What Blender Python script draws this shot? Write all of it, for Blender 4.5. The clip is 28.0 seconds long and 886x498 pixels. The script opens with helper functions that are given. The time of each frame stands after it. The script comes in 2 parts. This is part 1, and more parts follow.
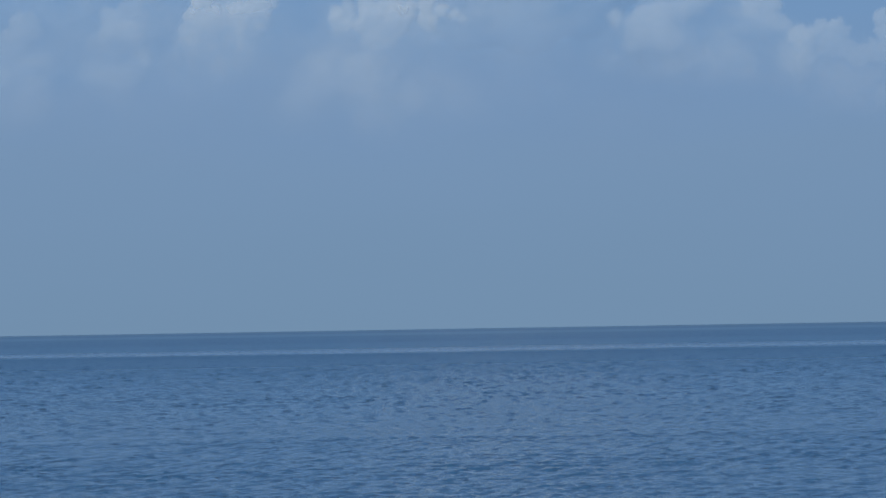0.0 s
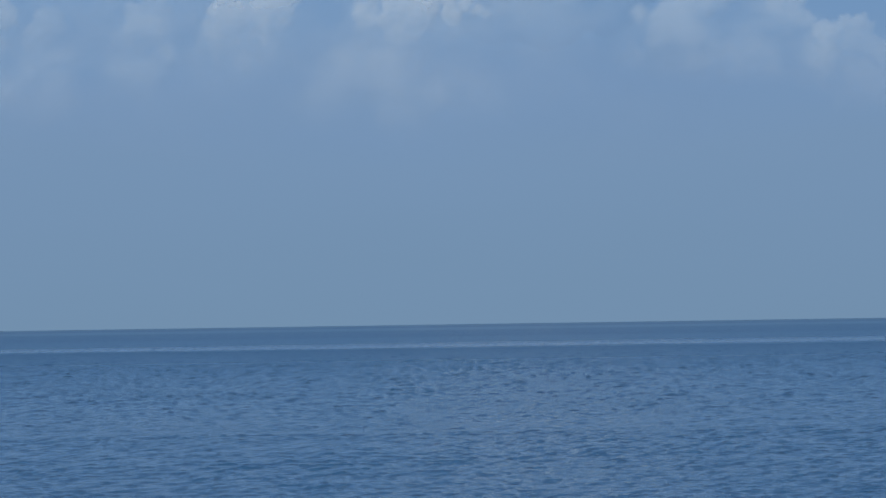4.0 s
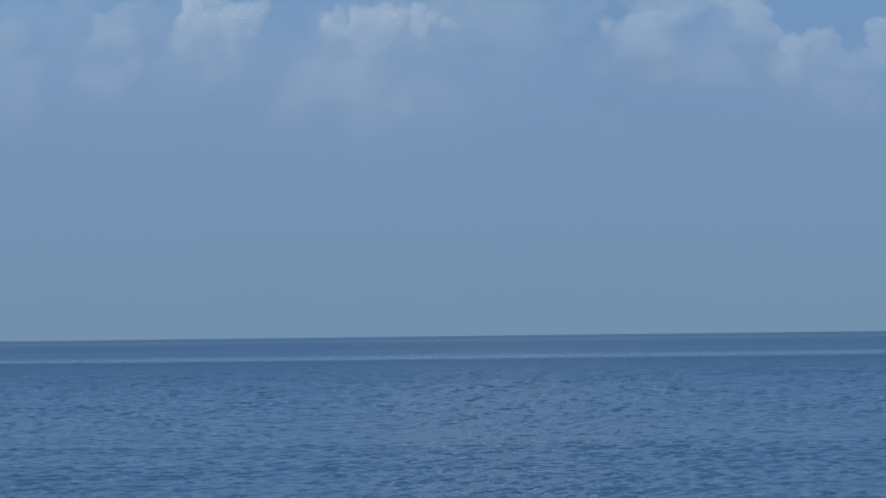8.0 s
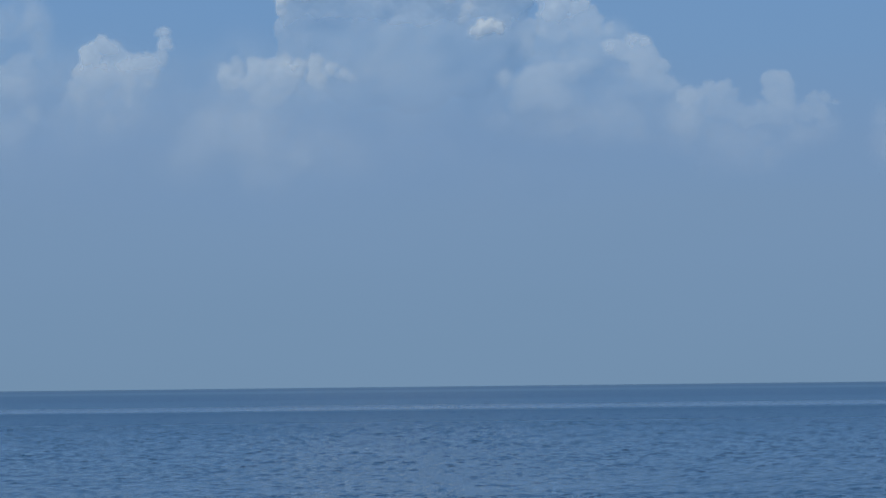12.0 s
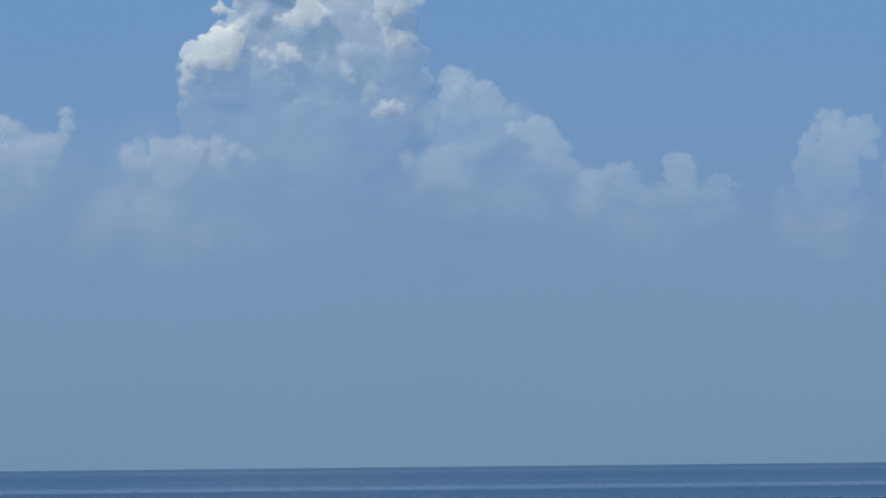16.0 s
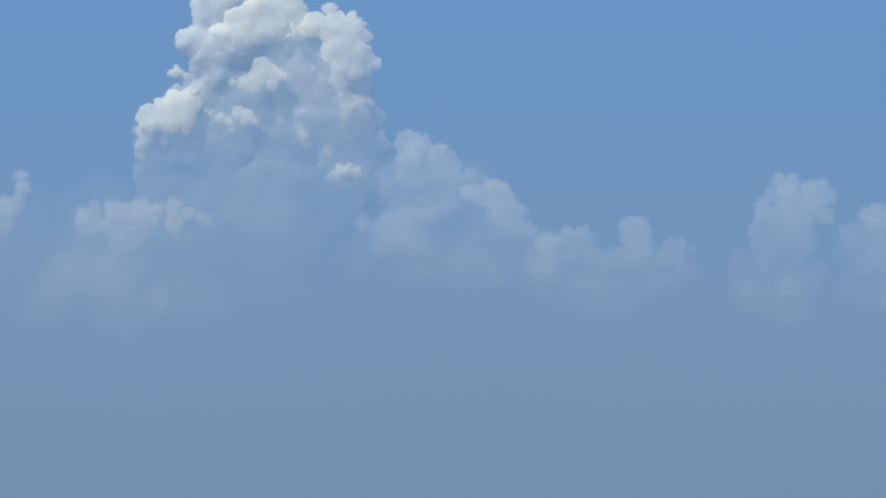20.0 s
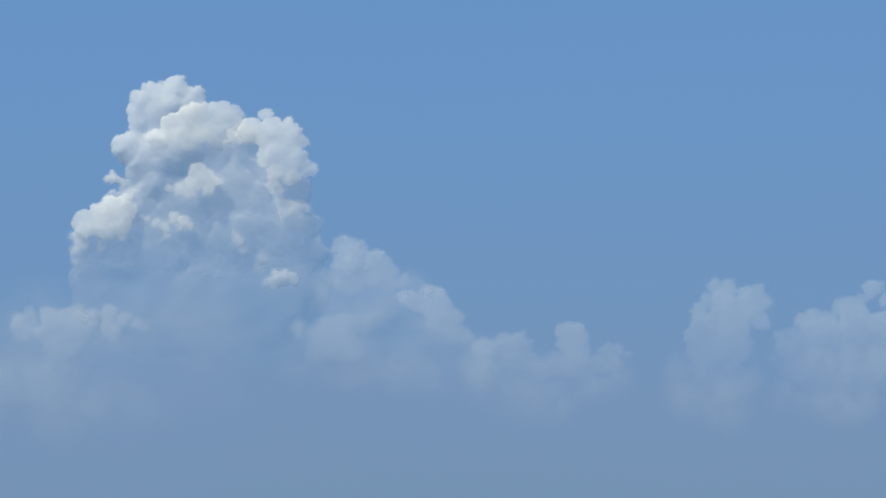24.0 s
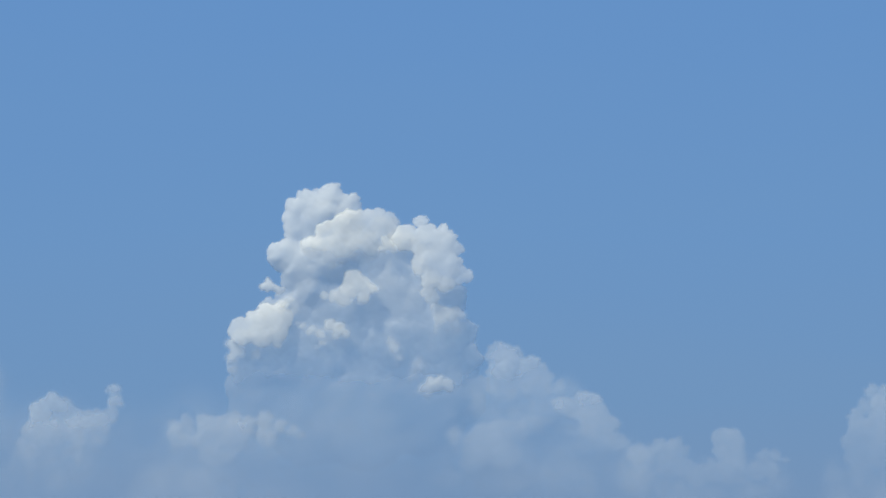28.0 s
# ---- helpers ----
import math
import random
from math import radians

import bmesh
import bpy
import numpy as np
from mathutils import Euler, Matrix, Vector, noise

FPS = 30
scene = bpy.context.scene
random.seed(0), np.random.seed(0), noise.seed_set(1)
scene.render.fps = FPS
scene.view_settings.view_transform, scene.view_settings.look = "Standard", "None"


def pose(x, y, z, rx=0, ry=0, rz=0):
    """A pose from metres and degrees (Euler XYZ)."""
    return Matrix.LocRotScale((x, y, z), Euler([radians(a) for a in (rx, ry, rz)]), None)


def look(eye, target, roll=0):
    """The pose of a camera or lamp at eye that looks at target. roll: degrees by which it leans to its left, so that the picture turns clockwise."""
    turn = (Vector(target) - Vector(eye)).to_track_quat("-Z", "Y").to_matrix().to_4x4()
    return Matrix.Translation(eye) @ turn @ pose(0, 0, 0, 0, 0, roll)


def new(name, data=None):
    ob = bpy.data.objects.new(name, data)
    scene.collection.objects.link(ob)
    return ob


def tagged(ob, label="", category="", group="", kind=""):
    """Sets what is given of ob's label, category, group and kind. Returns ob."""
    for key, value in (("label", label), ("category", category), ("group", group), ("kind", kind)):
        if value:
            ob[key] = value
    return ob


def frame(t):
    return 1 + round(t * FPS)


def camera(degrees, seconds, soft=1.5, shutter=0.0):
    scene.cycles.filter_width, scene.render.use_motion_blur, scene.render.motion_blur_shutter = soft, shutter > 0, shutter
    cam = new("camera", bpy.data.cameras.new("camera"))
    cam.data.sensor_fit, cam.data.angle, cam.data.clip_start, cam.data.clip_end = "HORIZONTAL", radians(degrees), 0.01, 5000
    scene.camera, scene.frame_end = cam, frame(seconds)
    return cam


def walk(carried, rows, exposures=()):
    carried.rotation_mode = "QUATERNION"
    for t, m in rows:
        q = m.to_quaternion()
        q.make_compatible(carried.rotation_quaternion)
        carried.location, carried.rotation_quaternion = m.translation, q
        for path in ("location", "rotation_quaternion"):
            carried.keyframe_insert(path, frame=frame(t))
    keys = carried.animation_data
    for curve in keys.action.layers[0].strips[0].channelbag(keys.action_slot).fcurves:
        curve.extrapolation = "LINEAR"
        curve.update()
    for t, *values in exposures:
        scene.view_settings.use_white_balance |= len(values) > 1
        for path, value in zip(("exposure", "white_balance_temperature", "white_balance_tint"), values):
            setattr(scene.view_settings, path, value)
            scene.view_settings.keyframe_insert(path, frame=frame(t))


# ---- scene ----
# ---- camera and its path: a boat's deck, 4.3 m over the water, drifting to the right ----
cam = camera(15.0, 28.0, soft=1.5)
EYE_HEIGHT = 4.3
# seconds, metres along the drift, tilt, lean and turn in degrees
PATH = [
    (0.0, -27.020, 91.309, 0.962, 0.021),
    (0.5, -26.055, 90.951, 0.943, 0.254),
    (1.0, -25.090, 90.638, 0.807, 0.203),
    (1.5, -24.125, 90.659, 0.866, 0.161),
    (2.0, -23.160, 91.076, 0.884, -0.037),
    (2.5, -22.195, 90.969, 0.814, 0.163),
    (4.5, -18.335, 91.370, 0.792, 0.663),
    (5.0, -17.370, 91.456, 0.696, 0.865),
    (5.5, -16.405, 91.033, 0.815, 0.985),
    (6.0, -15.440, 90.888, 0.852, 0.866),
    (6.5, -14.475, 90.825, 1.022, 0.792),
    (7.0, -13.510, 91.000, 0.874, 0.400),
    (7.5, -12.545, 91.314, 0.913, 0.195),
    (8.0, -11.580, 91.432, 0.684, 0.054),
    (8.5, -10.615, 91.606, 0.718, -0.037),
    (9.0, -9.650, 91.734, 0.545, -0.230),
    (9.5, -8.685, 91.834, 0.478, -0.402),
    (10.0, -7.720, 91.817, 0.461, -0.400),
    (10.5, -6.755, 91.803, 0.519, -0.488),
    (11.0, -5.790, 92.031, 0.412, -1.059),
    (11.5, -4.825, 92.221, 0.615, -1.484),
    (12.0, -3.860, 92.287, 0.647, -1.588),
    (12.5, -2.895, 92.841, 0.615, -1.750),
    (14.5, 0.965, 93.916, 0.486, -2.455),
    (15.0, 1.930, 93.568, 0.392, -2.916),
    (15.5, 2.895, 93.502, 0.518, -3.172),
    (16.0, 3.860, 93.651, 0.590, -3.155),
    (16.5, 4.825, 93.793, 0.683, -2.973),
    (17.0, 5.790, 94.002, 0.670, -3.146),
    (17.5, 6.755, 94.472, 0.590, -3.579),
    (18.0, 7.720, 94.482, 0.376, -3.711),
    (18.5, 8.685, 94.231, 0.382, -3.442),
    (19.0, 9.650, 94.481, 0.353, -3.396),
    (19.5, 10.615, 94.739, 0.475, -3.589),
    (20.0, 11.580, 94.730, 0.571, -3.806),
    (20.5, 12.545, 94.578, 0.698, -3.984),
    (21.0, 13.510, 95.050, 0.624, -4.234),
    (21.5, 14.475, 95.473, 0.850, -4.415),
    (22.0, 15.440, 95.610, 0.778, -4.767),
    (22.5, 16.405, 95.644, 0.671, -5.044),
    (24.5, 20.265, 96.662, 0.699, -4.643),
    (25.0, 21.230, 96.428, 0.684, -4.499),
    (25.5, 22.195, 96.615, 0.725, -4.344),
    (26.0, 23.160, 97.093, 0.725, -4.392),
    (26.5, 24.125, 97.467, 0.791, -4.395),
    (27.0, 25.090, 98.023, 0.686, -3.700),
    (27.5, 26.055, 98.509, 0.668, -2.601),
    (28.0, 27.020, 98.361, 0.593, -2.029),
]
walk(cam, [(t, pose(x, 0.0, EYE_HEIGHT, rx, ry, rz)) for t, x, rx, ry, rz in PATH])

# ---- world and sun ----
SUN_ELEVATION, SUN_AZIMUTH = radians(47), radians(-141)  # azimuth from +y, clockwise
world = bpy.data.worlds.new("sky")
scene.world = world
world.use_nodes = True
wn, wl = world.node_tree.nodes, world.node_tree.links
wn.clear()
sky = wn.new("ShaderNodeTexSky")
sky.sky_type, sky.sun_disc = "NISHITA", False
sky.sun_elevation, sky.sun_rotation = SUN_ELEVATION, SUN_AZIMUTH
sky.air_density, sky.dust_density, sky.ozone_density = 1.0, 0.6, 6.0
background = wn.new("ShaderNodeBackground")
background.inputs["Strength"].default_value = 0.1
world_out = wn.new("ShaderNodeOutputWorld")
wl.new(sky.outputs[0], background.inputs["Color"])
wl.new(background.outputs[0], world_out.inputs["Surface"])
toward_sun = Vector((math.sin(SUN_AZIMUTH) * math.cos(SUN_ELEVATION), math.cos(SUN_AZIMUTH) * math.cos(SUN_ELEVATION), math.sin(SUN_ELEVATION)))
sun = new("sun", bpy.data.lights.new("sun", "SUN"))
sun.data.energy, sun.data.angle, sun.data.color = 3.9, radians(0.53), (1.0, 0.985, 0.8)
sun.matrix_world = look(toward_sun * 100, (0, 0, 0))


# ---- materials ----
def material(name):
    m = bpy.data.materials.new(name)
    m.use_nodes = True
    m.node_tree.nodes.clear()
    return m, m.node_tree.nodes, m.node_tree.links


def math_node(nodes, links, kind, a, b=None):
    n = nodes.new("ShaderNodeMath")
    n.operation = kind
    for k, v in enumerate((a, b)):
        if v is None:
            continue
        if isinstance(v, (int, float)):
            n.inputs[k].default_value = v
        else:
            links.new(v, n.inputs[k])
    return n.outputs[0]


def cloud_material():
    """White water droplets, thinner at the rims and seen through more and more sea haze the lower they hang."""
    m, n, l = material("cloud droplets")
    out = n.new("ShaderNodeOutputMaterial")
    scatter = n.new("ShaderNodeBsdfDiffuse")
    scatter.inputs["Color"].default_value = (0.915, 0.9, 0.865, 1)
    glow = n.new("ShaderNodeBsdfTranslucent")
    glow.inputs["Color"].default_value = (0.915, 0.9, 0.865, 1)
    both = n.new("ShaderNodeMixShader")
    both.inputs[0].default_value = 0.42
    l.new(scatter.outputs[0], both.inputs[1])
    l.new(glow.outputs[0], both.inputs[2])
    clear = n.new("ShaderNodeBsdfTransparent")
    geo = n.new("ShaderNodeNewGeometry")
    split = n.new("ShaderNodeSeparateXYZ")
    l.new(geo.outputs["Position"], split.inputs[0])
    ramp = n.new("ShaderNodeValToRGB")
    l.new(math_node(n, l, "DIVIDE", split.outputs["Z"], 800.0), ramp.inputs[0])
    stops = ramp.color_ramp.elements
    for k, (at, v) in enumerate(((0.1, 0.0), (0.25, 0.1), (0.45, 0.27), (0.56, 0.46), (0.68, 0.64), (0.85, 0.82))):
        e = stops[k] if k < 2 else stops.new(at)
        e.position, e.color = at, (v, v, v, 1)
    dens = n.new("ShaderNodeAttribute")
    dens.attribute_name = "cloud_depth"
    mix = n.new("ShaderNodeMixShader")
    l.new(math_node(n, l, "MULTIPLY", ramp.outputs[0], dens.outputs["Fac"]), mix.inputs[0])
    l.new(clear.outputs[0], mix.inputs[1])
    l.new(both.outputs[0], mix.inputs[2])
    l.new(mix.outputs[0], out.inputs["Surface"])
    return m


def sea_material():
    """Deep blue sea water with fine ripples and bands of calmer, slicker water far out."""
    m, n, l = material("sea water")
    out = n.new("ShaderNodeOutputMaterial")
    water = n.new("ShaderNodeBsdfPrincipled")
    water.inputs["Base Color"].default_value = (0.025, 0.073, 0.157, 1)
    water.inputs["IOR"].default_value = 1.333
    geo = n.new("ShaderNodeNewGeometry")
    split = n.new("ShaderNodeSeparateXYZ")
    l.new(geo.outputs["Position"], split.inputs[0])
    # broad wander of the slicks
    wander = n.new("ShaderNodeTexNoise")
    wander.inputs["Scale"].default_value, wander.inputs["Detail"].default_value = 0.006, 3
    l.new(geo.outputs["Position"], wander.inputs["Vector"])
    away = math_node(n, l, "ADD", split.outputs["Y"], math_node(n, l, "MULTIPLY", math_node(n, l, "SUBTRACT", wander.outputs[0], 0.5), 120.0))
    ramp = n.new("ShaderNodeValToRGB")
    l.new(math_node(n, l, "DIVIDE", away, 4650.0), ramp.inputs[0])
    stops = ramp.color_ramp.elements
    for k, (at, v) in enumerate(((0.115, 0.0), (0.1245, 0.8), (0.135, 0.72), (0.15, 0.25), (0.18, 0.24), (0.22, 0.1), (0.34, 0.1), (0.4, 0.28), (0.48, 0.26), (0.58, 0.08), (0.9, 0.15))):
        e = stops[k] if k < 2 else stops.new(at)
        e.position, e.color = at, (v, v, v, 1)
    slick = ramp.outputs[0]
    # ripples at two sizes
    ripple = n.new("ShaderNodeTexNoise")
    ripple.inputs["Scale"].default_value, ripple.inputs["Detail"].default_value, ripple.inputs["Roughness"].default_value = 2.2, 4, 0.6
    l.new(geo.outputs["Position"], ripple.inputs["Vector"])
    gust = n.new("ShaderNodeTexNoise")
    gust.inputs["Scale"].default_value, gust.inputs["Detail"].default_value = 0.04, 3
    l.new(geo.outputs["Position"], gust.inputs["Vector"])
    bump = n.new("ShaderNodeBump")
    bump.inputs["Distance"].default_value = 0.12
    calm = math_node(n, l, "SUBTRACT", 1.0, math_node(n, l, "MULTIPLY", slick, 0.4))
    l.new(math_node(n, l, "MULTIPLY", calm, math_node(n, l, "ADD", 0.45, gust.outputs[0])), bump.inputs["Strength"])
    l.new(ripple.outputs[0], bump.inputs["Height"])
    l.new(bump.outputs[0], water.inputs["Normal"])
    # waves too small and far to follow widen the gleam
    far = n.new("ShaderNodeMapRange")
    l.new(split.outputs["Y"], far.inputs["Value"])
    for k, v in enumerate((90.0, 540.0, 0.1, 0.37)):
        far.inputs[1 + k].default_value = v
    l.new(math_node(n, l, "MULTIPLY", far.outputs[0], math_node(n, l, "SUBTRACT", 1.0, math_node(n, l, "MULTIPLY", slick, 0.72))), water.inputs["Roughness"])
    l.new(water.outputs[0], out.inputs["Surface"])
    return m


CLOUD, SEA = cloud_material(), sea_material()


def sheet(name, points, quads, smooth=True, density=None):
    """A mesh from arrays of points (n, 3) and quads (m, 4)."""
    me = bpy.data.meshes.new(name)
    me.vertices.add(len(points))
    me.vertices.foreach_set("co", points.astype(np.float32).ravel())
    me.loops.add(quads.size)
    me.loops.foreach_set("vertex_index", quads.astype(np.int32).ravel())
    me.polygons.add(len(quads))
    me.polygons.foreach_set("loop_start", np.arange(0, quads.size, 4, dtype=np.int32))
    me.polygons.foreach_set("use_smooth", np.full(len(quads), smooth))
    if density is not None:
        me.attributes.new("cloud_depth", "FLOAT", "POINT").data.foreach_set("value", density.astype(np.float32).ravel())
    me.update(calc_edges=True)
    me.validate()
    return me


def grid_quads(rows, cols, keep=None):
    k = np.arange(rows * cols).reshape(rows, cols)
    q = np.stack([k[:-1, :-1], k[:-1, 1:], k[1:, 1:], k[1:, :-1]], -1)
    return q.reshape(-1, 4) if keep is None else q[keep]


# ---- the sea: one sheet from behind the boat to the horizon ----
def sea():
    rng = np.random.default_rng(4)
    ys = [-4650.0, -2500, -1200, -500, -200, -80, -30, 0, 20, 35, 45, 52]
    y = 56.0
    while y < 4650:
        ys.append(y)
        far = min(max(math.log(y / 330) / math.log(5), 0), 1)
        y += ((0.0013 if y < 130 else 0.0018) + 0.0105 * far * far * (3 - 2 * far)) * y
    ys = np.array(ys + [4650.0])
    fine = 640
    outer = np.array([0.01, 0.04, 0.12, 0.35, 0.65, 1.0])
    left, right = -29 - 0.155 * np.abs(ys), 2 + 0.2 * np.abs(ys)
    mid = left[:, None] + np.linspace(0, 1, fine)[None] * (right - left)[:, None]
    x = np.concatenate([(left[:, None] + (-4650 - left[:, None]) * outer[::-1]), mid, right[:, None] + (4650 - right[:, None]) * outer], 1)
    yy = np.repeat(ys[:, None], x.shape[1], 1)
    step = np.maximum((right - left) / fine, np.gradient(ys))
    z = np.zeros_like(x)
    for _ in range(72):
        wave = 0.17 * (0.92 / 0.17) ** rng.random() ** 1.25
        head = radians(9) + rng.normal(0, 0.45)
        slope = (0.041 if wave < 0.6 else 0.03) * rng.uniform(0.5, 1.4)
        seen = np.clip((wave / step - 2.0) / 1.5, 0, 1)[:, None]
        ph = (x * math.sin(head) + yy * math.cos(head)) * math.tau / wave + rng.uniform(0, math.tau)
        z += seen * slope * wave / math.tau * np.sin(ph + 0.45 * np.sin(ph))
    gusts = 1 + 0.1 * np.sin(x / 9.3 + 1.7 * np.sin(yy / 31)) * np.sin(yy / 23.0 + 1.3 * np.sin(x / 14.1))
    z *= gusts * np.clip(0.42 + ys / 240, 0.78, 1.2)[:, None]
    # most of the water lies smooth; now and then a crest stands up steep and short
    high = z / (z.std(axis=1, keepdims=True) + 1e-6)
    groups = np.clip(0.9 + 0.22 * np.sin(x / 6.1 + 2.1 * np.sin(yy / 17)) * np.sin(yy / 13.7 + 1.9 * np.sin(x / 7.7)), 0.1, 1.2)
    z = 0.7 * z + 0.7 * groups * z.std(axis=1, keepdims=True) * np.maximum(high - 1.15, 0)
    lean = 1.5  # crests lean into the wind, with short steep fronts and long backs
    # short chop where the waves grow too small to follow
    chop = rng.normal(0, 1, z.shape)
    chop = (chop + np.roll(chop, 1, 1) + np.roll(chop, 2, 1) + 0.6 * np.roll(chop, 3, 1)) / 2.0
    chop = 0.55 * chop + 0.75 * groups * np.maximum(chop - 1.0, 0)
    z += chop * (np.minimum(0.12 * np.gradient(ys), np.clip(ys / 8000, 0.028, 0.065)) * np.clip((ys - 80) / 120, 0, 1) * np.clip((1500 - ys) / 600, 0, 1))[:, None]
    z[:, :6] = z[:, -6:] = 0
    ob = new("water", sheet("water", np.stack([x, yy - lean * z, z], -1).reshape(-1, 3), grid_quads(*x.shape)))
    ob.data.materials.append(SEA)
    return tagged(ob, "open blue sea with small wind ripples reaching the horizon", "sea", kind="structure")


sea()


# ---- the hazy lower sky: a plain ring of distance far behind the clouds ----
def backdrop():
    m, n, l = material("hazy lower sky")
    out = n.new("ShaderNodeOutputMaterial")
    shine = n.new("ShaderNodeEmission")
    geo = n.new("ShaderNodeNewGeometry")
    split = n.new("ShaderNodeSeparateXYZ")
    l.new(geo.outputs["Position"], split.inputs[0])
    streak = n.new("ShaderNodeTexNoise")
    streak.inputs["Scale"].default_value, streak.inputs["Detail"].default_value = 1.0, 3
    stretch = n.new("ShaderNodeMapping")
    stretch.inputs["Scale"].default_value = (0.0016, 0.0016, 0.009)
    l.new(geo.outputs["Position"], stretch.inputs["Vector"])
    l.new(stretch.outputs[0], streak.inputs["Vector"])
    drift = math_node(n, l, "MULTIPLY", math_node(n, l, "SUBTRACT", streak.outputs[0], 0.5), 130.0)
    ramp = n.new("ShaderNodeValToRGB")
    l.new(math_node(n, l, "DIVIDE", math_node(n, l, "ADD", split.outputs["Z"], drift), 1500.0), ramp.inputs[0])
    stops = ramp.color_ramp.elements
    for k, (at, c) in enumerate(HAZE):
        e = stops[k] if k < 2 else stops.new(at)
        e.position, e.color = at, (*c, 1)
    l.new(ramp.outputs[0], shine.inputs["Color"])
    l.new(shine.outputs[0], out.inputs["Surface"])
    turn = np.linspace(0, math.tau, 97)
    rise = np.linspace(-30, 1500, 9)
    a, h = np.meshgrid(turn, rise)
    ob = new("backdrop", sheet("backdrop", np.stack([4720 * np.sin(a), 4720 * np.cos(a), h], -1).reshape(-1, 3), grid_quads(*a.shape)))
    ob.data.materials.append(m)
    return tagged(ob, "pale blue hazy sky low over the sea", "sky", kind="structure")


HAZE = [(0.0, (0.167, 0.275, 0.418)), (0.16, (0.178, 0.289, 0.455)), (0.23, (0.176, 0.292, 0.478)), (0.31, (0.162, 0.298, 0.512)), (0.48, (0.146, 0.297, 0.55)),
        (0.7, (0.13, 0.284, 0.565)), (1.0, (0.112, 0.25, 0.52))]
backdrop()


# ---- clouds: puffs upon puffs, about 4.3 km out ----
def lattice(rng, xs, zs, size):
    """Smooth value noise, -1 to 1, on the grid of xs and zs."""
    u, v = (xs - xs.min()) / size, (zs - zs.min()) / size
    tab = rng.uniform(-1, 1, (int(v.max()) + 3, int(u.max()) + 3))
    i, j = v.astype(int), u.astype(int)
    a, b = v - i, u - j
    a, b = a * a * (3 - 2 * a), b * b * (3 - 2 * b)
    return (tab[i, j] * (1 - a) + tab[i + 1, j] * a) * (1 - b) + (tab[i, j + 1] * (1 - a) + tab[i + 1, j + 1] * a) * b


def spread(d, sigma):
    """A blur, sigma in cells."""
    if sigma < 0.3:
        return d
    k = np.arange(-int(2.5 * sigma) - 1, int(2.5 * sigma) + 2)
    w = np.exp(-0.5 * (k / sigma) ** 2)
    w /= w.sum()
    n = len(k) // 2
    d = np.apply_along_axis(lambda v: np.convolve(np.pad(v, n, mode="edge"), w, "valid"), 0, d)
    return np.apply_along_axis(lambda v: np.convolve(np.pad(v, n, mode="edge"), w, "valid"), 1, d)


def smooth_step(v, low, high):
    f = np.clip((v - low) / (high - low), 0, 1)
    return f * f * (3 - 2 * f)


def grow_puffs(rng, lobes, crisp):
    """Smaller puffs on the lobes, and smaller ones on those: metres across, toward the eye, height, radius."""
    puffs = [(a, r * rng.uniform(-0.1, 0.35), h, 0.9 * r) for a, h, r in lobes]
    for first, count, small, large in ((0, 16, 0.2, 0.42), (len(lobes), 8, 0.25, 0.45)):
        for a, d, h, r in puffs[first:]:
            for _ in range(count):
                way = rng.normal(size=3)
                way /= np.linalg.norm(way) + 1e-9
                way[1] = abs(way[1])
                if way[2] < -0.4:
                    way[2] *= -1
                size = r * rng.uniform(small, large) * crisp
                reach = r - size * 0.4
                puffs.append((a + way[0] * reach, d + way[1] * reach, h + way[2] * reach, size))
    return puffs


def mass(kind, lobes, out=0.0, full=1.0, fade=(0, 1), rim=5.0, soft=0.0, patchy=0.15, crisp=1.0, swell=1.0, lean=0.0, over=False):
    """One mass of a cloud from its main lobes (metres across, height, radius at 4300 m). out: metres by which it stands forward;
    full: how dense it is; fade: heights between which it thins out downward; rim: depth at which it turns dense; soft: blur of its edge;
    swell: how far its puffs bulge forward; lean: how far it comes forward from its top downward; over: it lies before the others and does not merge with them."""
    return dict(kind=kind, lobes=lobes, out=out, full=full, fade=fade, rim=rim, soft=soft, patchy=patchy, crisp=crisp, swell=swell, lean=lean, over=over)


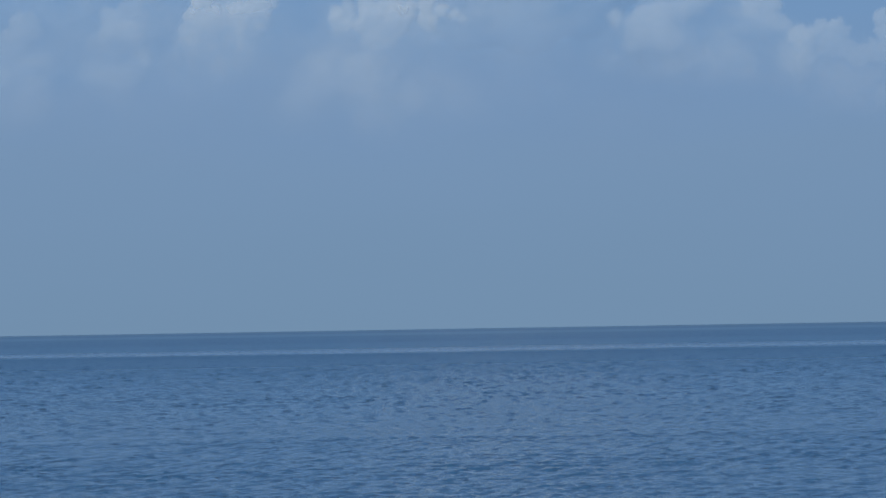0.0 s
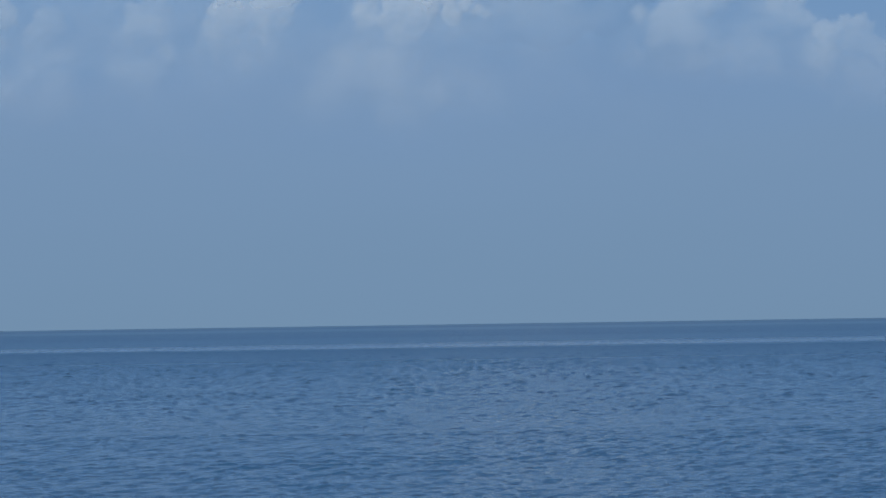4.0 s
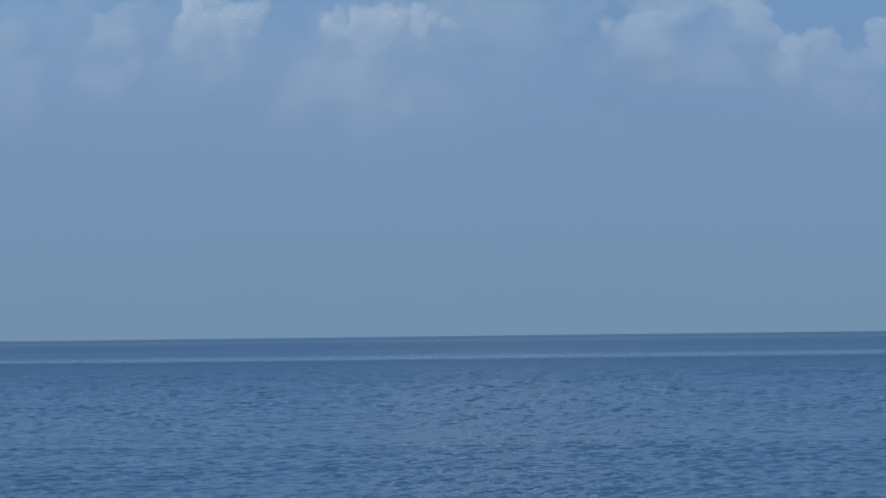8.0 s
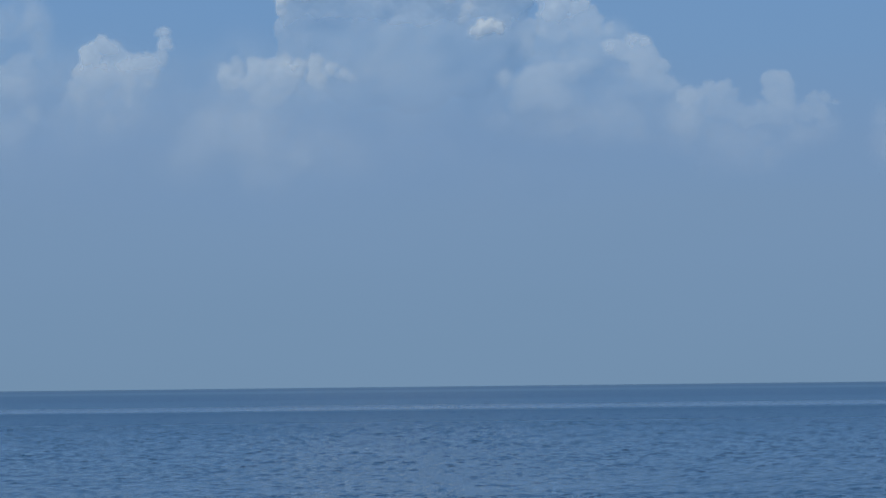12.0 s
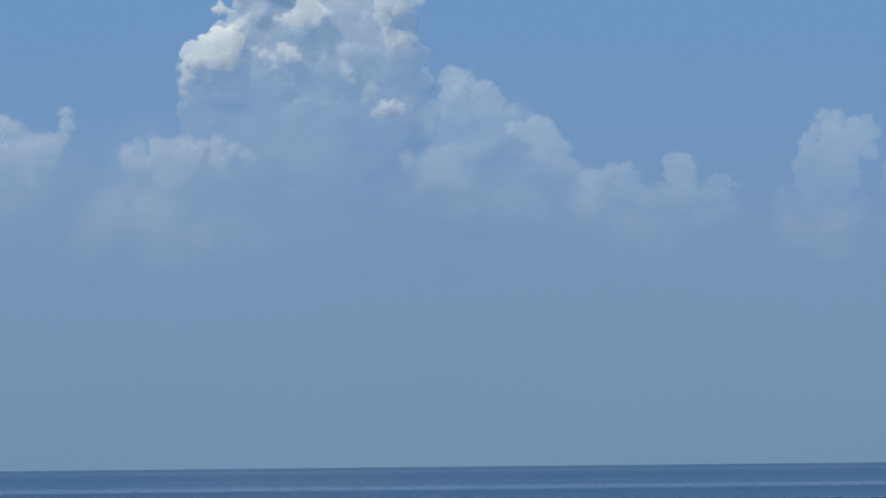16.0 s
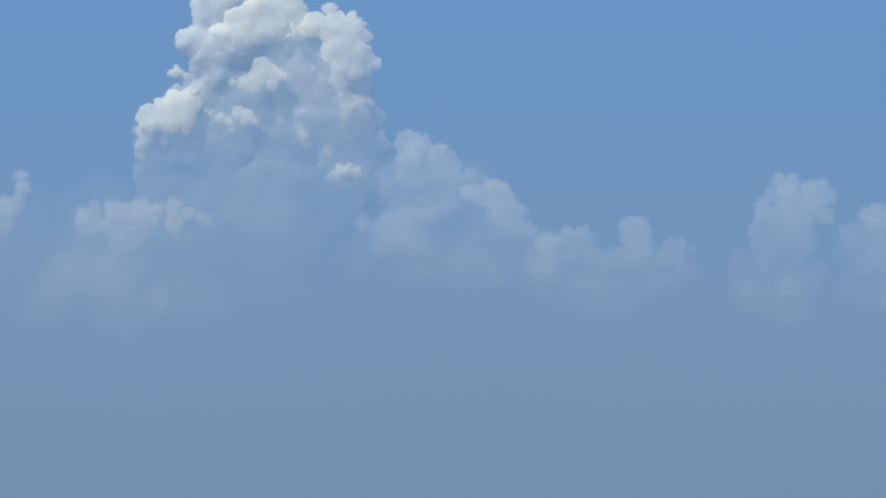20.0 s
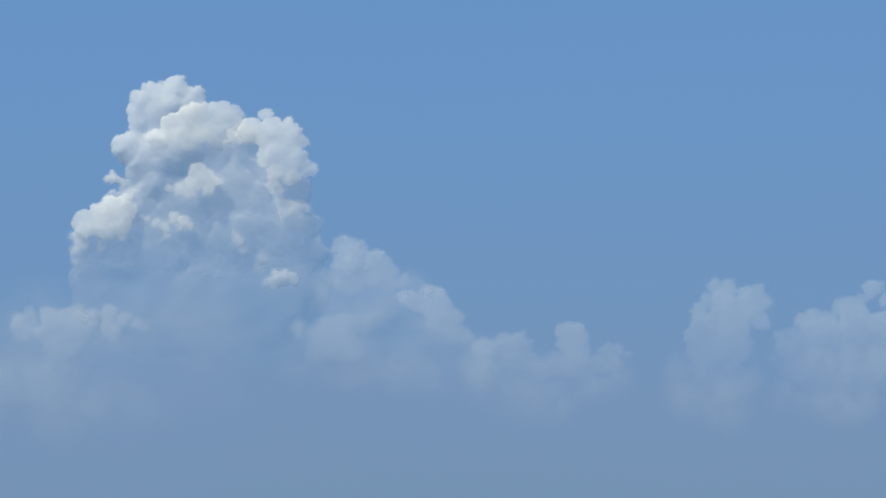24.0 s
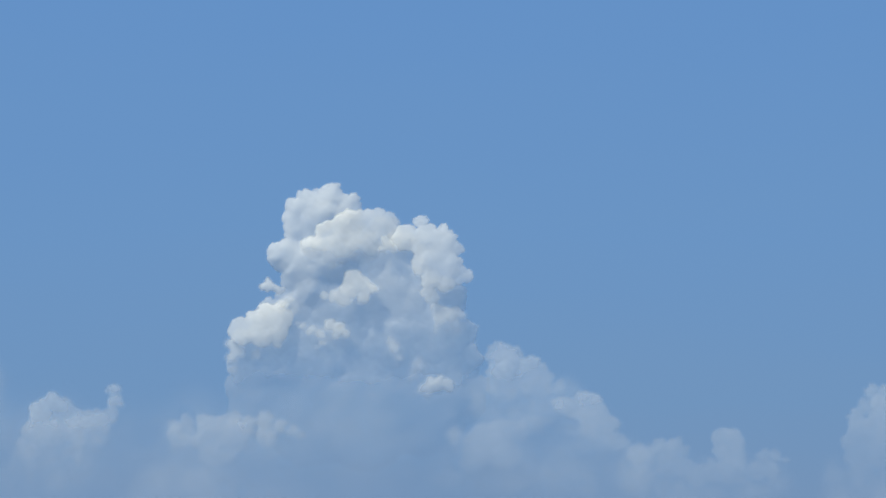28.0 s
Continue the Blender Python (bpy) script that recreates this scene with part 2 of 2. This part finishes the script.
def cloud(name, label, middle, dist, seed, masses, cell=1.0, relief=0.25, broad=7.0, fine=1.2, bulge=0.7, tilt=0.0, brow=600.0, ragged=1.0):
    """A cloud of several masses, middle metres to the right of straight ahead.
    relief: share of the small puffs in its form; tilt: how far it draws back below the height brow."""
    rng = np.random.default_rng(seed)
    k = dist / 4300.0
    grown = [grow_puffs(np.random.default_rng(100 * seed + which), [((a - middle) * k, h * k, r * k) for a, h, r in m["lobes"]], m["crisp"]) for which, m in enumerate(masses)]
    edge = 8 + 2.5 * max(m["soft"] for m in masses)
    every = np.array([p for puffs in grown for p in puffs])
    xs = np.arange((every[:, 0] - every[:, 3]).min() - edge, (every[:, 0] + every[:, 3]).max() + edge, cell)
    zs = np.arange((every[:, 2] - every[:, 3]).min() - edge, (every[:, 2] + every[:, 3]).max() + edge, cell)
    gx, gz = np.meshgrid(xs, zs)
    wx, wz = gx.copy(), gz.copy()
    for size, push in ((26, 4.0), (11, 2.4), (5.5, 1.7), (3.0, 1.1)):
        wx += ragged * push * lattice(rng, gx, gz, size)
        wz += ragged * push * lattice(rng, gx, gz, size)
    patch = 0.55 + 0.3 * lattice(rng, gx, gz, 60) + 0.28 * lattice(rng, gx, gz, 27) + 0.2 * lattice(rng, gx, gz, 12) + 0.12 * lattice(rng, gx, gz, 6)
    torn = gz + 14 * lattice(rng, gx, gz, 40) + 9 * lattice(rng, gx, gz, 17) + 5 * lattice(rng, gx, gz, 7)
    crinkle = 1.1 * lattice(rng, gx, gz, 8) + 0.6 * lattice(rng, gx, gz, 4)
    back_off = tilt * 30 * np.log1p(np.exp((brow * k - gz) / 30))

    def rounded(d):
        s = relief * spread(d, fine / cell) + (1 - relief) * spread(d, broad / cell)
        return s + relief * np.minimum(s / 6, 1) * crinkle

    deep, thick, owner, first = np.zeros(gx.shape), np.zeros(gx.shape), np.zeros(gx.shape, int), np.full(gx.shape, -1e3)
    stood, fields = np.zeros(gx.shape), []
    for which, (m, puffs) in enumerate(zip(masses, grown)):
        own = np.zeros(gx.shape)
        for a, d, h, r in puffs:
            i0, i1 = np.searchsorted(zs, (h - r - 9, h + r + 9))
            j0, j1 = np.searchsorted(xs, (a - r - 9, a + r + 9))
            q = r * r - (wx[i0:i1, j0:j1] - a) ** 2 - (wz[i0:i1, j0:j1] - h) ** 2
            np.maximum(own[i0:i1, j0:j1], np.where(q > 0, d + np.sqrt(np.maximum(q, 0)), 0), out=own[i0:i1, j0:j1])
        dense = spread(1 - np.exp(-spread(own, 0.7 / cell) / m["rim"]), m["soft"] / cell) * smooth_step(torn / k, *m["fade"]) * m["full"]
        dense = dense * (1 - m["patchy"] + m["patchy"] * np.clip(patch * 1.6, 0, 1.5))
        fields.append((own, dense))
        if m["over"]:
            continue
        shown = np.where(own > 0, m["swell"] * own + m["out"], 50 * dense - 100) + 20 * np.minimum(dense, 0.3)
        owner = np.where(shown > first, which, owner)
        first = np.maximum(shown, first)
        deep = np.maximum(deep, m["swell"] * own * np.minimum(dense / 0.15, 1))
        stood = np.maximum(stood, m["out"] * np.minimum(own / 8, 1) * np.minimum(dense / 0.15, 1))
        thick = np.maximum(thick, dense)
    whole = bulge * rounded(deep + 0.4 * spread(stood, 3 / cell) + 0.6 * spread(stood, 12 / cell)) - back_off
    ground = spread(whole, 12 / cell)
    # the far side, plainer and thinner
    s = 4
    bx, bz, bd = gx[::s, ::s], gz[::s, ::s], spread(deep, 8 / cell)[::s, ::s]
    solid = (bd > 8) & (thick[::s, ::s] > 0.05)
    back = np.stack([bx, bd * 0.6 + back_off[::s, ::s], bz], -1).reshape(-1, 3)
    turn = -middle / 4300
    ob = new(name)
    ob.empty_display_size = 20
    ob.matrix_world = Matrix.Translation((-dist * math.sin(turn), dist * math.cos(turn), EYE_HEIGHT - 0.75)) @ Matrix.Rotation(turn, 4, "Z")
    for which, (m, puffs, (own, dense)) in enumerate(zip(masses, grown, fields)):
        if m["over"]:
            top = max(h + r for _, _, h, r in puffs)
            shape = ground + m["out"] + bulge * (rounded(m["swell"] * own) + m["lean"] * np.maximum(top - gz, 0))
            mine = dense > 0.004
        else:
            shape, dense, mine = whole, thick, (thick > 0.004) & (owner == which)
        dz, dx = np.gradient(shape, cell)
        facing = np.stack([-dx, -np.ones_like(dx), -dz], -1).reshape(-1, 3)
        facing /= np.linalg.norm(facing, axis=1)[:, None]
        front = mine[:-1, :-1]
        if m["over"]:
            front = front | mine[1:, :-1] | mine[:-1, 1:] | mine[1:, 1:]
        quads = grid_quads(*gx.shape, front)
        points = np.concatenate([np.stack([gx, -shape, gz], -1).reshape(-1, 3), back])
        if not m["over"]:
            far = solid[:-1, :-1] & solid[1:, :-1] & solid[:-1, 1:] & solid[1:, 1:] & (owner[::s, ::s][:-1, :-1] == which)
            quads = np.concatenate([quads, grid_quads(*bx.shape, far)[:, ::-1] + gx.size])
        used, quads = np.unique(quads, return_inverse=True)
        depth = np.concatenate([dense.ravel(), np.full(bx.size, 0.03 * m["full"])])
        me = sheet(m["kind"], points[used], quads.reshape(-1, 4), True, depth[used])
        me.normals_split_custom_set_from_vertices(np.concatenate([facing, np.tile((0.0, 1.0, 0.0), (bx.size, 1))])[used].tolist())
        me.materials.append(CLOUD)
        new(m["kind"], me).parent = ob
    return tagged(ob, label, "cloud", "clouds over the sea")


HAZY = dict(swell=0.7, rim=7, patchy=0.25, full=0.68, soft=1.0)
SKIRT = dict(rim=26, soft=6.0, patchy=0.95, full=0.65, crisp=1.3, swell=0.35)
HAZE_FORM = dict(cell=1.3, relief=0.38, broad=8.0, bulge=0.36, tilt=-0.18, brow=430.0)
VEIL_FORM = dict(cell=2.0, relief=0.05, broad=20.0, bulge=0.4)

TRUNK = mass("body", [(101, 598, 44), (115, 561, 54), (50, 547, 54), (-8, 525, 54), (-43, 485, 53), (14, 474, 65), (86, 488, 65), (137, 503, 61), (177, 495, 54), (188, 568, 30), (202, 520, 30), (-43, 438, 54), (14, 416, 65), (86, 415, 72), (158, 429, 68), (202, 444, 43), (14, 591, 36), (129, 627, 29), (148, 590, 30), (109, 642, 29), (69, 631, 34), (36, 617, 32)], swell=0.4, full=0.85, rim=12, patchy=0.15, fade=(270, 600))
CROWN = mass("crown", [(44, 700, 18), (18, 696, 16), (-3, 682, 16), (-10, 672, 13), (66, 694, 13), (75, 689, 7), (30, 680, 27), (14, 664, 22), (61, 675, 22), (-6, 657, 16), (6, 694, 13)], out=8, full=0.93)
SHOULDER = mass("shoulder", [(-18, 622, 22), (-29, 622, 12), (-13, 636, 13), (3, 609, 27), (29, 609, 30), (-9, 592, 17), (14, 578, 24), (47, 613, 29), (18, 635, 18)], out=8, full=0.95)
BROW = mass("brow", [(71, 654, 29), (96, 663, 22), (45, 647, 24), (107, 654, 22), (21, 633, 17), (115, 669, 11), (50, 628, 22), (83, 635, 25)], over=True, out=3, lean=0.12, full=0.85, swell=0.8, fade=(590, 662))
KNOT = mass("billow", [(117, 636, 9), (108, 626, 7), (124, 630, 6), (113, 644, 6)], over=True, out=14, lean=0.4, full=0.8, soft=0.8, fade=(612, 632))
RIGHT_TURRET = mass("turret", [(135, 646, 18), (157, 668, 9), (163, 638, 24), (186, 637, 22), (202, 631, 12), (172, 616, 23), (192, 611, 19), (217, 596, 10), (207, 593, 10), (204, 608, 10), (172, 592, 16), (167, 574, 10), (189, 587, 14), (173, 565, 10), (159, 612, 17)], over=True, out=2, lean=0.3, swell=0.6, fade=(530, 600))
RIGHT_FLANK = mass("flank", [(179, 552, 11), (188, 539, 17), (183, 526, 12), (196, 526, 13), (210, 545, 6), (200, 546, 9)], over=True, out=3, lean=0.5, full=0.85, soft=1.0, swell=0.6, fade=(500, 545))
LEFT_TURRET = mass("turret", [(-79, 533, 14), (-58, 539, 17), (-37, 544, 20), (-27, 529, 18), (-47, 524, 20), (-27, 516, 10), (-71, 523, 14), (-16, 546, 9), (-22, 558, 7)], over=True, out=3, lean=0.4, full=1.1, swell=0.65, fade=(490, 528))
LEFT_FLANK = mass("flank", [(-86, 514, 9), (-89, 496, 8), (-87, 479, 6), (-81, 505, 10), (-55, 501, 6), (-63, 500, 4)], over=True, out=2, lean=0.3, full=0.8, soft=1.5, swell=0.6, fade=(460, 510))
MIDDLE_BILLOW = mass("billow", [(71, 589, 15), (84, 582, 13), (94, 578, 7), (64, 578, 12), (47, 570, 9), (34, 570, 6), (81, 567, 11), (57, 565, 9)], over=True, out=6, lean=0.6, swell=0.7, soft=0.7, fade=(543, 577))
LOW_BILLOW = mass("billow", [(39, 534, 9), (50, 528, 9), (60, 522, 6), (15, 526, 6), (4, 534, 5), (27, 522, 6), (46, 518, 6), (29, 510, 5), (23, 504, 4), (-3, 539, 4)], over=True, out=5, lean=0.6, swell=0.7, soft=1.2, full=0.9, fade=(488, 520))
LEFT_WISP = mass("wisp", [(-14, 565, 8), (-4, 556, 6), (-21, 558, 6)], over=True, out=5, lean=0.5, soft=2.0, full=0.6, fade=(535, 555))
cloud("cumulus_tower", "tall white cumulus cloud tower with cauliflower top and shaded middle", 75, 4300, 3,
      [TRUNK, CROWN, SHOULDER, BROW, KNOT, RIGHT_TURRET, RIGHT_FLANK, LEFT_TURRET, LEFT_FLANK, MIDDLE_BILLOW, LOW_BILLOW, LEFT_WISP], tilt=0.3, brow=600, relief=0.26, fine=1.5, bulge=0.5, ragged=0.65)

cloud("cloud_scud", "tiny white scrap of cloud beside the tower", -35, 4200, 5, [mass("wisp", [(-37, 584, 8), (-47, 584, 6), (-26, 582, 6), (-41, 588, 6)], soft=0.7, rim=3, full=1.2)], cell=0.8)
cloud("cloud_scud", "small bright white cloud puff before the tower", 175, 4150, 6, [mass("wisp", [(176, 455, 14), (162, 450, 9), (191, 453, 9), (169, 444, 7)], soft=1.5, full=1.05, fade=(425, 455))], cell=0.8)
cloud("cloud_scud", "small broken wisps of white cloud", 150, 4150, 7, [mass("wisp", [(155, 477, 9), (149, 467, 6), (144, 462, 4), (154, 488, 5)], soft=2.5, full=0.7), mass("wisp", [(122, 506, 7), (126, 494, 6), (122, 481, 4), (120, 516, 4)], soft=2.0, full=0.8)], cell=0.8)

BANK = mass("crown", [(-160, 405, 7), (-143, 407, 11), (-119, 411, 12), (-99, 408, 12), (-83, 415, 9), (-66, 405, 11), (-43, 407, 13), (-21, 401, 10), (-5, 395, 8), (5, 389, 5), (-153, 391, 17), (-118, 391, 22), (-82, 391, 22), (-40, 388, 14), (-104, 371, 24)], **dict(HAZY, full=0.85, fade=(290, 415)))
BANK_SKIRT = mass("skirt", [(-154, 371, 32), (-104, 363, 32), (-53, 370, 29), (-176, 313, 36), (-118, 313, 43), (-54, 298, 39), (-11, 283, 32), (-198, 284, 29), (-104, 262, 36)], out=-20, **dict(SKIRT, full=0.4, fade=(150, 310)))
cloud("cumulus_bank", "low hazy white cumulus bank with a flat lumpy top", -80, 4200, 8, [BANK, BANK_SKIRT], **dict(HAZE_FORM, bulge=0.45, relief=0.45))
BANK = mass("crown", [(256, 497, 15), (273, 491, 17), (296, 475, 15), (314, 465, 13), (332, 453, 9), (267, 471, 25), (303, 450, 20), (260, 451, 22)], **dict(HAZY, full=0.66, fade=(385, 475)))
NEXT = mass("crown", [(362, 432, 12), (378, 428, 11), (355, 417, 17), (386, 413, 13), (401, 404, 11), (375, 398, 22), (338, 428, 13), (411, 376, 14), (389, 376, 22)], out=15, **dict(HAZY, full=0.72, fade=(315, 410)))
LOWER = mass("crown", [(201, 388, 12), (221, 377, 13), (237, 389, 16), (259, 391, 20), (282, 393, 17), (303, 402, 14), (321, 408, 11), (259, 363, 25), (226, 356, 22)], out=20, **dict(HAZY, soft=3.0, full=0.6, fade=(270, 390)))
BANK_SKIRT = mass("skirt", [(259, 429, 43), (317, 413, 43), (360, 377, 43), (266, 349, 43), (418, 340, 36), (201, 342, 36), (331, 333, 39)], out=-20, **dict(SKIRT, full=0.36, fade=(140, 310)))
cloud("cumulus_bank", "hazy white cumulus shoulder sloping down from the tower", 320, 4250, 9, [BANK, NEXT, LOWER, BANK_SKIRT], **HAZE_FORM)
BANK = mass("crown", [(449, 365, 11), (460, 371, 13), (477, 367, 14), (491, 363, 9), (433, 361, 14), (472, 347, 18), (490, 342, 16), (535, 379, 12), (549, 381, 13), (557, 374, 11), (537, 363, 13), (556, 358, 14), (526, 339, 16), (552, 338, 20), (508, 331, 17), (590, 354, 10), (607, 356, 9), (620, 351, 6), (580, 337, 14), (598, 337, 14)], **dict(HAZY, full=0.65, fade=(230, 365)))
BANK_SKIRT = mass("skirt", [(447, 332, 32), (504, 317, 36), (562, 316, 36), (598, 322, 25), (468, 288, 36), (525, 280, 32)], out=-20, **dict(SKIRT, full=0.42, fade=(130, 260)))
cloud("cumulus_bank", "row of small hazy cumulus turrets", 500, 4350, 10, [BANK, BANK_SKIRT], **HAZE_FORM)
BANK = mass("crown", [(729, 436, 11), (747, 433, 11), (768, 429, 11), (786, 426, 12), (795, 413, 9), (707, 407, 11), (717, 419, 10), (743, 410, 22), (771, 406, 22), (716, 386, 20), (751, 381, 23), (788, 390, 11), (704, 370, 14), (736, 360, 24), (761, 356, 19), (710, 349, 19)], **dict(HAZY, full=0.62, fade=(220, 420)))
BANK_SKIRT = mass("skirt", [(736, 363, 32), (728, 327, 36), (688, 328, 20), (756, 312, 29), (691, 285, 29), (741, 277, 32)], out=-20, **dict(SKIRT, full=0.48, fade=(130, 270)))
cloud("cumulus_cloud", "hazy square-topped cumulus cloud standing alone", 750, 4350, 11, [BANK, BANK_SKIRT], **HAZE_FORM)
BANK = mass("crown", [(816, 372, 8), (828, 376, 9), (840, 390, 11), (857, 397, 13), (874, 392, 13), (893, 406, 13), (911, 408, 13), (928, 427, 13), (938, 431, 10), (952, 413, 11), (969, 387, 16), (865, 368, 27), (912, 378, 30), (825, 354, 16), (951, 373, 29), (990, 387, 22)], **dict(HAZY, full=0.58, fade=(220, 420)))
BANK_SKIRT = mass("skirt", [(843, 340, 36), (900, 331, 43), (956, 330, 43), (835, 296, 32), (891, 281, 43), (1006, 329, 50)], out=-20, **dict(SKIRT, full=0.52, fade=(130, 280)))
cloud("cumulus_cloud", "broad hazy cumulus cloud rising in steps", 950, 4350, 12, [BANK, BANK_SKIRT], **HAZE_FORM)
BANK = mass("crown", [(-318, 433, 16), (-301, 428, 17), (-331, 416, 16), (-279, 416, 14), (-258, 416, 14), (-237, 451, 9), (-237, 435, 10), (-244, 420, 13), (-265, 406, 17), (-341, 397, 13), (-321, 396, 22), (-288, 397, 20), (-249, 400, 11), (-351, 380, 9), (-363, 357, 9), (-370, 348, 6)], **dict(HAZY, full=0.85, fade=(310, 430)))
BANK_SKIRT = mass("skirt", [(-317, 386, 29), (-274, 389, 29), (-339, 357, 29), (-296, 342, 32), (-353, 335, 25)], out=-20, **dict(SKIRT, full=0.75, fade=(260, 380)))
cloud("cumulus_cloud", "hazy white cumulus cloud with a thin upright turret", -300, 4300, 13, [BANK, BANK_SKIRT], **HAZE_FORM)
BANK = mass("crown", [(-420, 404, 19), (-445, 394, 17), (-409, 393, 18), (-431, 375, 29)], **dict(HAZY, rim=30, fade=(340, 400)))
BANK_SKIRT = mass("skirt", [(-431, 364, 36), (-438, 329, 43)], out=-20, **dict(SKIRT, full=0.36, fade=(200, 330)))
cloud("cumulus_cloud", "small faint hazy cumulus cloud", -430, 4400, 14, [BANK, BANK_SKIRT], **HAZE_FORM)
BANK = mass("crown", [(-549, 381, 22), (-554, 383, 23), (-565, 362, 25), (-542, 394, 13), (-565, 323, 36)], **dict(HAZY, rim=30, fade=(290, 380)))
BANK_SKIRT = mass("skirt", [(-558, 329, 36), (-566, 287, 43)], out=-20, **dict(SKIRT, full=0.36, fade=(200, 330)))
cloud("cumulus_cloud", "faint hazy round-topped cumulus cloud", -555, 4400, 15, [BANK, BANK_SKIRT], **HAZE_FORM)
BANK = mass("crown", [(-626, 401, 25), (-610, 394, 16), (-640, 388, 29), (-638, 352, 30)], **dict(HAZY, fade=(310, 390)))
BANK_SKIRT = mass("skirt", [(-635, 345, 32), (-642, 303, 43)], out=-20, **dict(SKIRT, full=0.36, fade=(200, 330)))
cloud("cumulus_cloud", "small hazy white cumulus cloud with a round head", -630, 4380, 19, [BANK, BANK_SKIRT], **HAZE_FORM)
VEIL = mass("wisp", [(-459, 450, 36), (-470, 425, 26)], **dict(SKIRT, full=0.45, fade=(370, 440)))
NEXT = mass("wisp", [(-413, 459, 35), (-391, 433, 22)], **dict(SKIRT, full=0.45, fade=(380, 440)))
cloud("cumulus_cloud", "faint broad cloud fading into the haze", -430, 4420, 18, [VEIL, NEXT], **VEIL_FORM)
VEIL = mass("wisp", [(-28, 290, 30), (-57, 305, 43), (-115, 320, 46), (-173, 300, 42), (-90, 345, 36), (-150, 350, 34), (-210, 270, 30)], **dict(SKIRT, soft=9.0, full=0.13, fade=(180, 330)))
cloud("haze_veil", "very faint low veil of hazy cloud", -100, 4450, 16, [VEIL], **VEIL_FORM)
VEIL = mass("wisp", [(240, 333, 32), (362, 317, 32), (484, 294, 29), (427, 313, 32), (297, 321, 36)], **dict(SKIRT, full=0.36, fade=(250, 320)))
cloud("haze_veil", "very faint ragged veil of hazy cloud", 360, 4450, 17, [VEIL], **VEIL_FORM)
ROW = [(a, 300 + 18 * math.sin(a / 47), 84) for a in range(-760, 240, 75)]
ROW_ABOVE = [(a, 372 + 14 * math.sin(a / 31), 52) for a in range(-740, 150, 60)]
cloud("haze_veil", "broad pale veil of sea haze behind the low clouds", -260, 4500, 20,
      [mass("wisp", ROW, **dict(SKIRT, soft=16.0, patchy=0.6, full=0.22, fade=(150, 300))), mass("wisp", ROW_ABOVE, **dict(SKIRT, soft=14.0, patchy=0.6, full=0.24, fade=(200, 330)))], **dict(VEIL_FORM, cell=3.5))
